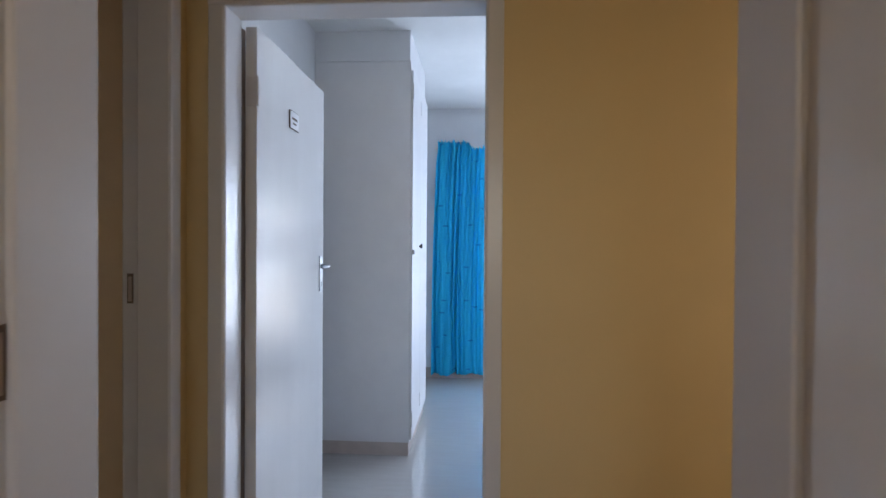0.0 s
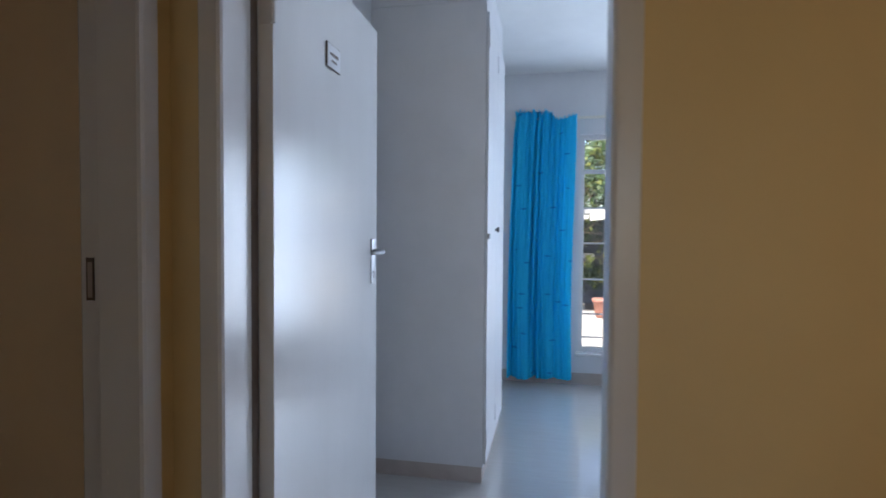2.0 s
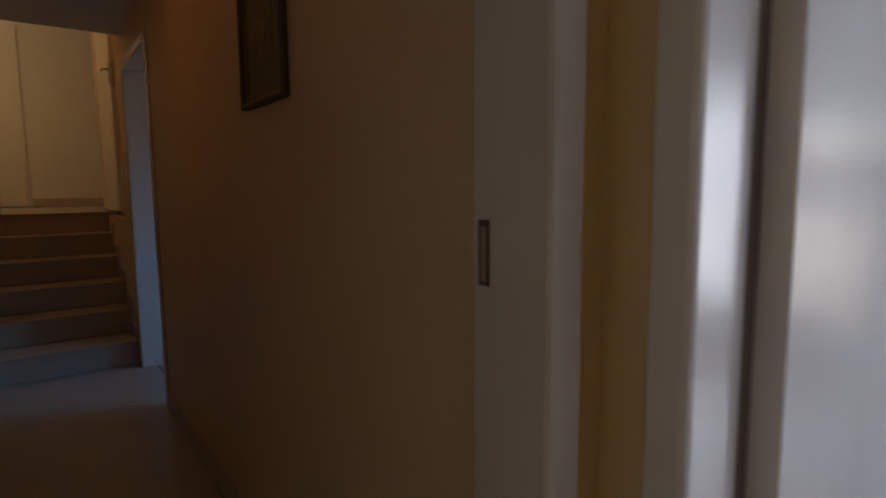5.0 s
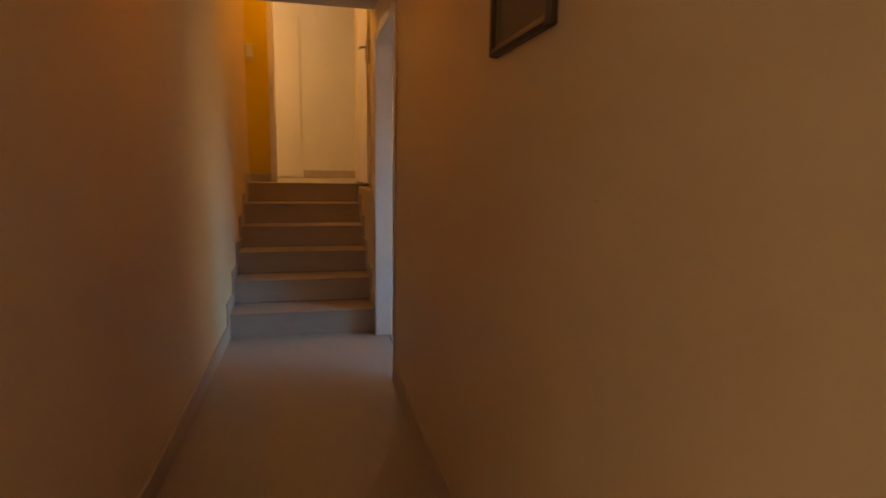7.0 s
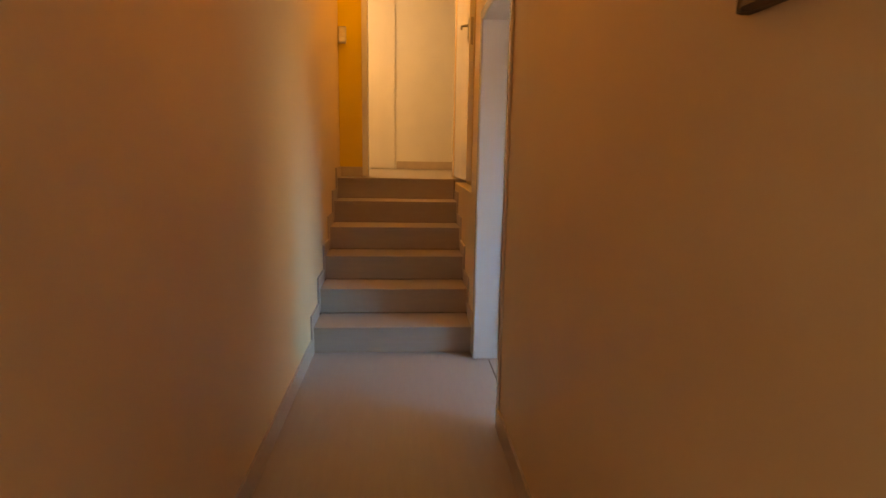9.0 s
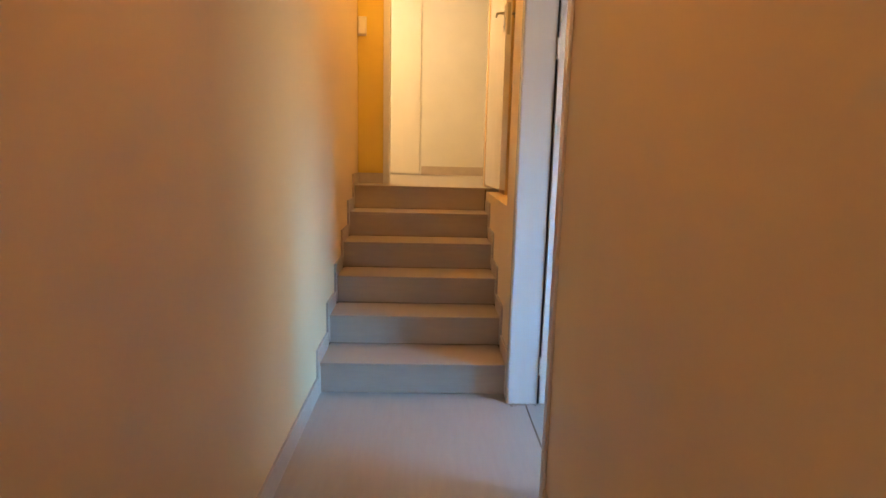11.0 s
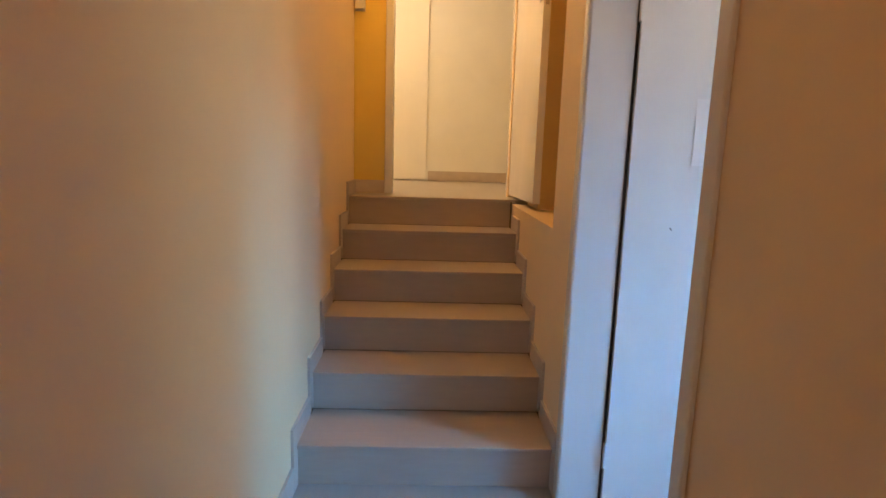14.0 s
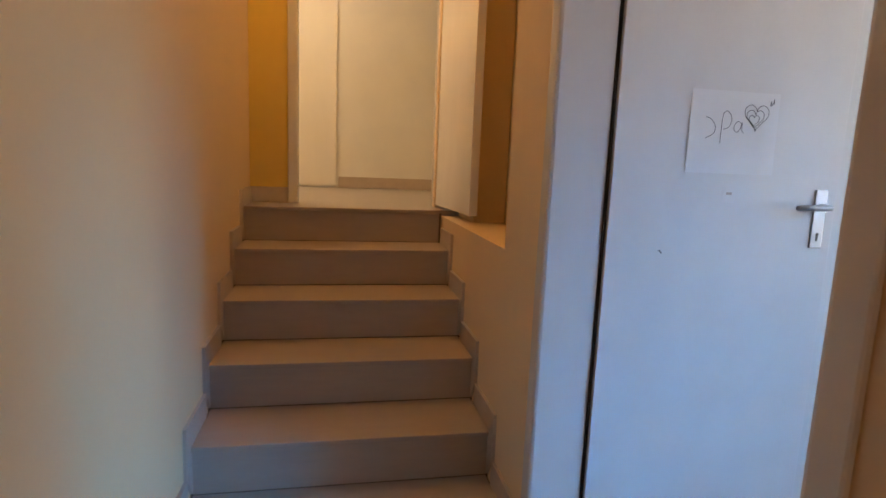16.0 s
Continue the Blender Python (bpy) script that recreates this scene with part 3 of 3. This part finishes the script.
# steel window with bars
win = thing("window_1", "white steel window with horizontal burglar bars and an inside sill", "window", (3.66, 0, 0), kind="structure")
WY0, WY1, WZ0, WZ1 = -6.70, -5.0, 0.27, 2.06
for a, b in (((0, WY0, WZ0), (0.045, WY0 + 0.04, WZ1)), ((0, WY1 - 0.04, WZ0), (0.045, WY1, WZ1)), ((0, WY0 + 0.04, WZ0), (0.045, WY1 - 0.04, WZ0 + 0.035)), ((0, WY0 + 0.04, WZ1 - 0.035), (0.045, WY1 - 0.04, WZ1)),
             ((0.002, WY0 + 0.04, 1.745), (0.043, WY1 - 0.04, 1.78))):
    part("window_frame", boxes((a, b), bevel=0.003), ENAMEL, win)
ys = [WY1 - 0.04, -5.265, -5.53, -5.795, -6.06, -6.325, WY0 + 0.04]
zs = [WZ0 + 0.035, 0.385, 0.58, 0.87, 1.17, 1.46, 1.745]
for z in zs[1:-1]:
    part("bar", tube([(0.02, WY0 + 0.04, z), (0.02, WY1 - 0.04, z)], 0.0075, 8), STEEL, win)
for y in ys[1:-1]:
    part("glazing_bar", boxes(((0.012, y - 0.008, 0.58), (0.030, y + 0.008, 1.745)), bevel=0.002), ENAMEL, win)
for z0, z1 in ((WZ0 + 0.035, 1.745), (1.78, WZ1 - 0.035)):
    pane = part("pane", boxes(((0.034, WY0 + 0.04, z0), (0.037, WY1 - 0.04, z1))), GLASS, win)
    pane.visible_shadow = False
part("window_sill", boxes(((-0.10, WY0 - 0.02, WZ0 - 0.026), (0.0, WY1 + 0.02, WZ0 - 0.001)), bevel=0.005), ENAMEL, win)

# ---- corridor things ----
pic = thing("picture", "small framed print with a dark wooden frame on the corridor wall", "picture", (RIGHT - 0.001, -2.835, 1.675))
PW, PH, FW = 0.17, 0.195, 0.026
prof = [(0.0, 0.0), (-0.012, 0.0), (-0.022, 0.006), (-0.020, 0.014), (-0.012, 0.020), (-0.010, FW), (0.0, FW)]
for s in (1, -1):
    part("frame_side", prism([(x, s * (PW - d)) for x, d in prof], "z", -PH, PH), WOODFRAME, pic)
    part("frame_rail", prism([(x, s * (PH - d)) for x, d in prof], "y", -PW + FW * 0.5, PW - FW * 0.5), WOODFRAME, pic)
    part("inner_slip", boxes(((-0.011, s * (PW - FW) - 0.003, -PH + FW), (-0.006, s * (PW - FW) + 0.003, PH - FW))), GILT, pic, "dull gilt inner slip")
part("mount", boxes(((-0.005, -PW + FW, -PH + FW), (-0.002, PW - FW, PH - FW))), MOUNT, pic)
part("print", boxes(((-0.006, -0.075, -0.095), (-0.005, 0.075, 0.095))), PRINT, pic)
part("print_motif", tube([(-0.0075, 0, 0.0), (-0.006, 0, 0.0)], [0.03, 0.034], 18), WOODFRAME, pic)

sw = thing("light_switch", "cream plastic switch box by the corner of the landing wall", "light switch", (-0.992, 1.72, 2.275))
part("plate", boxes(((-0.034, -0.010, -0.072), (0.034, 0.0, 0.072)), bevel=0.004), PLASTIC, sw)
part("cover", boxes(((-0.030, -0.034, -0.066), (0.030, -0.010, 0.066)), bevel=0.010, seg=3), PLASTIC, sw)
part("rocker", boxes(((-0.012, -0.040, -0.020), (0.012, -0.033, 0.020)), bevel=0.003), PLASTIC, sw)

# paper note taped to the side door, with pen strokes
DOORF = -0.128
note = thing("paper_note", "white paper sheet with handwritten word and heart on the side door", "note", (0.37, DOORF - 0.001, 1.30))


def curl(u, v):
    """How far the sheet stands off the door, most at its loose lower corners."""
    return 0.0012 + 0.006 * max(0.0, 0.25 - u) * (1 - v) + 0.020 * max(0.0, u - 0.75) * max(0.0, 0.8 - v) + 0.0006 * math.sin(9 * u + 4 * v)


def sheet(w, h):
    bm = bmesh.new()
    nx, nz = 24, 16
    grid = []
    for j in range(nz + 1):
        row = []
        for i in range(nx + 1):
            u, v = i / nx, j / nz
            lift = curl(u, v)
            row.append(bm.verts.new((u * w, -lift, v * h)))
        grid.append(row)
    for a, b in zip(grid, grid[1:]):
        for i in range(nx):
            bm.faces.new((a[i], a[i + 1], b[i + 1], b[i]))
    return bm


sh = part("sheet", sheet(0.272, 0.222), PAPER, note)
sm = sh.modifiers.new("thickness", "SOLIDIFY")
sm.thickness = 0.0006


def stroke(points, closed=False):
    """One pen line on the sheet, drawn through points (across, up) in millimetres."""
    pts = [Vector((x, z)) for x, z in points]
    fine = []
    n = len(pts)
    for i in range(n if closed else n - 1):
        p0, p1, p2, p3 = (pts[(i + k) % n] if closed else pts[min(max(i + k, 0), n - 1)] for k in (-1, 0, 1, 2))
        for s in range(6):
            t = s / 6
            fine.append(0.5 * (2 * p1 + (p2 - p0) * t + (2 * p0 - 5 * p1 + 4 * p2 - p3) * t * t + (3 * p1 - p0 - 3 * p2 + p3) * t ** 3))
    fine.append(pts[0] if closed else pts[-1])
    return part("pen_stroke", tube([(p.x / 1000, -0.0009 - curl(p.x / 272, p.y / 222), p.y / 1000) for p in fine], 0.0008, 5), INK, note)


stroke([(48, 150), (62, 146), (78, 130), (76, 108), (52, 94)])
stroke([(98, 82), (98, 120), (100, 160), (112, 168), (126, 152), (122, 128), (104, 120)])
stroke([(158, 138), (146, 142), (136, 128), (142, 114), (154, 120), (160, 140), (161, 118), (168, 112)])


def heart(cx, cz, s):
    pts = []
    for k in range(14):
        a = 2 * math.pi * k / 14
        pts.append((cx + s * 16 * math.sin(a) ** 3 + s * 2, cz + s * (13 * math.cos(a) - 5 * math.cos(2 * a) - 2 * math.cos(3 * a) - math.cos(4 * a))))
    stroke(pts, True)


for s in (2.1, 1.5, 0.9):
    heart(198 - (2.1 - s) * 3, 160 - (2.1 - s) * 9, s * 1.15)
stroke([(243, 188), (245, 202), (247, 190), (252, 200), (253, 208), (254, 194)])
tape = thing("sticker", "small worn clear sticker on the side door", "sticker", (0.516, DOORF, 1.245))
part("film", boxes(((-0.020, -0.0012, -0.024), (0.020, -0.0004, 0.024)), bevel=0.0003), CUPBOARD, tape)
part("mark", boxes(((-0.009, -0.0018, -0.003), (0.009, -0.0012, 0.004))), SKIRT, tape)
chip = thing("paint_chip", "dark chip in the side door's paint", "paint chip", (0.32, DOORF, 1.079))
part("scar", prism([(-0.006, 0.004), (0.0, 0.0045), (0.006, -0.001), (0.007, -0.006), (0.002, -0.001)], "y", -0.0012, 0.0), DARK, chip)
for name, at, rz in (("wall_chip", (RIGHT, -3.183, 1.167), 90), ("nail_hole", (LEFT, -0.505, 1.772), -90)):
    mark = thing(name, "small dark chip in the painted corridor wall", "wall chip", at, rz)
    part("scar", prism([(-0.0025, -0.0005), (-0.001, 0.001), (0.0015, 0.0008), (0.003, -0.0004), (0.0004, -0.001)], "y", 0.0, 0.0008), GROUT, mark)
strip = thing("threshold_strip", "dark joint strip across the side doorway's floor", "threshold", (0.088, -0.545, 0), kind="structure")
part("strip", boxes(((-0.004, -0.425, 0.0), (0.004, 0.425, 0.0025))), GROUT, strip)
crumb = thing("broken_plaster", "crumbled cement at the foot of the side door frame", "rubble", (0.05, -0.133, 0), kind="stuff")
rb = bmesh.new()
rng = random.Random(3)
for i in range(26):
    r = 0.003 + 0.005 * rng.random()
    c = Vector((rng.uniform(-0.06, 0.10), rng.uniform(-0.015, 0.014), r * 0.6))
    made = bmesh.ops.create_icosphere(rb, subdivisions=1, radius=r)
    for v in made["verts"]:
        v.co = v.co * rng.uniform(0.6, 1.1) + c
part("crumbs", rb, SKIRT, crumb)

# ---- outside the window ----
tagged(part("ground", boxes(((-60, -80, -0.50), (160, 80, -0.45))), GRASS), "dry garden ground reaching far away", "ground", kind="structure")
tagged(part("pavement", boxes(((3.8, -40, -0.45), (9.2, 20, -0.15)), bevel=0.01), PAVER), "pale sunlit paving outside the window", "pavement", kind="structure")


def neighbour():
    h = thing("house", "white rendered house with a red brick band and pale sloping roof", "house", (8.6, -8.0, -0.15))
    wall_bm = bmesh.new()
    for a, b in (((0, -4.0, 0), (0.22, 1.52, 1.25)), ((0, 1.52, 1.08), (0.22, 1.94, 1.25)), ((0, 1.94, 0), (0.22, 2.20, 1.25)), ((0.22, 2.15, 0), (4.5, 2.20, 1.25))):
        add_box(wall_bm, a, b)
    part("wall", wall_bm, RENDERED, h)
    d = part("door", boxes(((0.10, 1.52, 0.0), (0.16, 1.94, 1.08)), bevel=0.004), DOORBLUE, h, "grey-blue door in shade")
    part("door_rail", boxes(((0.085, 1.60, 0.45), (0.10, 1.70, 1.0)), ((0.085, 1.76, 0.1), (0.10, 1.86, 1.0))), ENAMEL, d)
    part("brick_back", boxes(((0.02, -4.0, 1.25), (0.22, 2.20, 1.72))), GROUT, h)
    part("roof", prism([(-0.5, 1.72), (-0.5, 1.80), (5.0, 1.95), (5.0, 1.87)], "y", -4.2, 2.6), ROOFSHEET, h)
    # upright board shaped to the camera's view; its top stands for the roof slope
    part("fascia", prism([(2.62, 1.60), (2.62, 1.71), (-4.2, 3.30), (-4.2, 2.28)], "x", -0.56, -0.50), RENDERED, h, "white upright board standing for the fascia and the rising roof")
    part("gable", prism([(0.85, 1.7), (1.78, 1.7), (1.78, 2.78), (0.85, 2.86)], "x", 2.4, 2.7), BRICK, h, "red brick gable wall")
    part("gable_post", boxes(((2.34, 1.76, 1.7), (2.5, 1.95, 2.82)), bevel=0.01), RENDERED, h)
    post = part("post", boxes(((-0.48, 2.28, 0.0), (-0.38, 2.38, 1.68)), bevel=0.008), RENDERED, h)
    part("window", boxes(((-0.01, -2.1, 0.35), (0.02, -1.2, 1.1)), bevel=0.004), STEEL, h)
    me = mesh_of(boxes(((0, 0, 0), (0.10, 0.215, 0.068)), bevel=0.004, seg=1), BRICK, "brick")
    for row in range(6):
        for k in range(26):
            y = -3.95 + k * 0.228 + (0.114 if row % 2 else 0)
            if y + 0.215 < 2.2:
                b = new("brick", me)
                b.location = (-0.03, y, 1.255 + row * 0.078)
                b.parent = h
    part("porch_wall", boxes(((1.6, 2.2, 0.0), (1.7, 4.2, 1.62)), ((0.3, 4.1, 0.0), (1.6, 4.2, 1.62))), SHADE, h, "porch back wall coloured dark blue-grey for its deep shade")
    part("porch_roof", boxes(((-0.2, 2.62, 1.64), (1.9, 4.3, 1.70))), ROOFSHEET, h)
    part("porch_beam", boxes(((1.45, 2.9, 0.35), (1.58, 3.0, 1.3)), ((1.45, 2.4, 0.9), (1.58, 3.8, 1.0)), bevel=0.006), STEEL, h)
    return h


DOORBLUE = material("pale_blue_door_paint", 0.5, colour=(0.42, 0.52, 0.62), alt=(0.36, 0.46, 0.56), scale=5)
# near-black blue: the porch's shade is put into this colour
SHADE = material("porch_shade_tone", 0.8, colour=(0.05, 0.06, 0.08), alt=(0.10, 0.10, 0.11), scale=4)
neighbour()
pot = thing("plant_pot", "terracotta plant pot standing on the paving", "pot", (8.35, -5.62, -0.15))
part("bowl", tube([(0, 0, 0), (0, 0, 0.05), (0, 0, 0.26), (0, 0, 0.27), (0, 0, 0.32)], [0.10, 0.12, 0.16, 0.18, 0.18], 18), BRICK, pot, smooth=True)


def leaves_mesh(name, centres, size, mats, seed):
    """Many small pointed leaves, each folded along its middle, round the given clump centres (place, radius, count)."""
    rng = np.random.RandomState(seed)
    verts, faces, mi = [], [], []
    for c, r, count in centres:
        for _ in range(count):
            d = rng.normal(size=3)
            d /= np.linalg.norm(d)
            p = np.array(c) + d * r * rng.rand() ** 0.45 * np.array((1, 1, 0.75))
            a = rng.normal(size=3) + np.array((0, 0, -0.5))
            a /= np.linalg.norm(a)
            b = np.cross(a, rng.normal(size=3))
            b /= np.linalg.norm(b)
            n = np.cross(a, b)
            s = size * (0.6 + 0.8 * rng.rand())
            k = len(verts)
            verts += [p, p + a * s * 0.5 + b * s * 0.28 + n * s * 0.06, p + a * s * 1.05, p + a * s * 0.5 - b * s * 0.28 + n * s * 0.06]
            faces += [(k, k + 1, k + 2), (k, k + 2, k + 3)]
            m = 1 if rng.rand() < 0.22 else 0
            mi += [m, m]
    me = bpy.data.meshes.new(name)
    me.from_pydata([tuple(v) for v in verts], [], faces)
    for m in mats:
        me.materials.append(m)
    me.polygons.foreach_set("material_index", mi)
    return me


def tree(at, height, spread, seed, lean=(0, 0), size=0.10, count=150, low=0.45):
    root = thing("tree", "leafy green garden tree with an uneven crown", "tree", at, group="garden trees")
    rng = np.random.RandomState(seed)
    top = Vector((lean[0], lean[1], height * 0.8))
    trunk = [(top * t + Vector((0.06 * math.sin(5 * t + seed), 0.06 * math.cos(4 * t), 0))) for t in np.linspace(0, 1, 8)]
    bm = tube(trunk, [0.13 * (1 - 0.75 * t) for t in np.linspace(0, 1, 8)], 9)
    clumps = []
    for i in range(13):
        t = low + (1 - low) * (i + 0.5) / 13
        a = i * 2.4 + seed
        s = spread * (0.55 + 0.6 * rng.rand()) * (1.15 - 0.5 * t)
        base = top * t
        tip = base + Vector((math.cos(a) * s, math.sin(a) * s, 0.25 * s + 0.2 * rng.rand()))
        tube([base, base.lerp(tip, 0.5) + Vector((0, 0, 0.08)), tip], [0.04, 0.025, 0.010], 6, bm)
        for f in (0.55, 0.8, 1.05):
            q = base.lerp(tip, f)
            clumps.append(((q.x, q.y, q.z + 0.05), 0.26 + 0.22 * rng.rand(), count // 3))
    part("trunk", bm, BARK, root)
    crown = new("crown", leaves_mesh("crown", clumps, size, (LEAF, LEAFY), seed))
    crown.parent = root
    return root


tree((8.2, -3.9, -0.45), 5.2, 1.2, 2, (0.3, 0.6), 0.11, 300, 0.3)
tree((5.6, -7.6, -0.45), 3.7, 1.5, 5, (0.1, 1.5), 0.11, 240, 0.70)
tree((10.2, -5.0, -0.45), 3.9, 1.0, 8, (0, -0.2), 0.10, 330, 0.10)
tree((15.0, -12.0, -0.45), 7.0, 2.4, 11, (0, 0), 0.16, 420, 0.2)
tree((12.0, 0.5, -0.45), 5.5, 2.0, 14, (0, 0), 0.16, 330, 0.2)
tree((11.6, -5.7, -0.45), 4.4, 1.1, 21, (0, 0.1), 0.12, 360, 0.25)


def shrub(at, seed):
    """A slender garden shrub whose pale twigs reach across the window."""
    root = thing("shrub", "slender shrub with pale yellow-green leaves outside the window", "shrub", at)
    rng = random.Random(seed)
    bm = tube([(0, 0, 0), (0.02, 0.01, 0.7), (0, -0.03, 1.45)], [0.014, 0.010, 0.005], 7)
    clumps = []
    for z, reach, lift in ((1.05, 0.42, 0.10), (1.25, 0.80, 0.12), (1.38, 0.62, 0.22), (1.0, 0.2, 0.1), (1.42, 0.95, -0.05)):
        tip = (rng.uniform(-0.1, 0.1), -reach, z + lift)
        mid = (tip[0] * 0.4, -reach * 0.5, z + lift * 0.8)
        tube([(0, -0.02, z), mid, tip], [0.005, 0.004, 0.002], 5, bm)
        clumps += [(tip, 0.09, 9), ((tip[0], tip[1] * 0.75, tip[2] + 0.01), 0.08, 6)]
    part("stem", bm, BARK, root)
    leaf = new("leaves", leaves_mesh("leaves", clumps, 0.085, (LEAFY, LEAFY), seed))
    leaf.parent = root
    return root


shrub((5.2, -5.02, -0.15), 6)
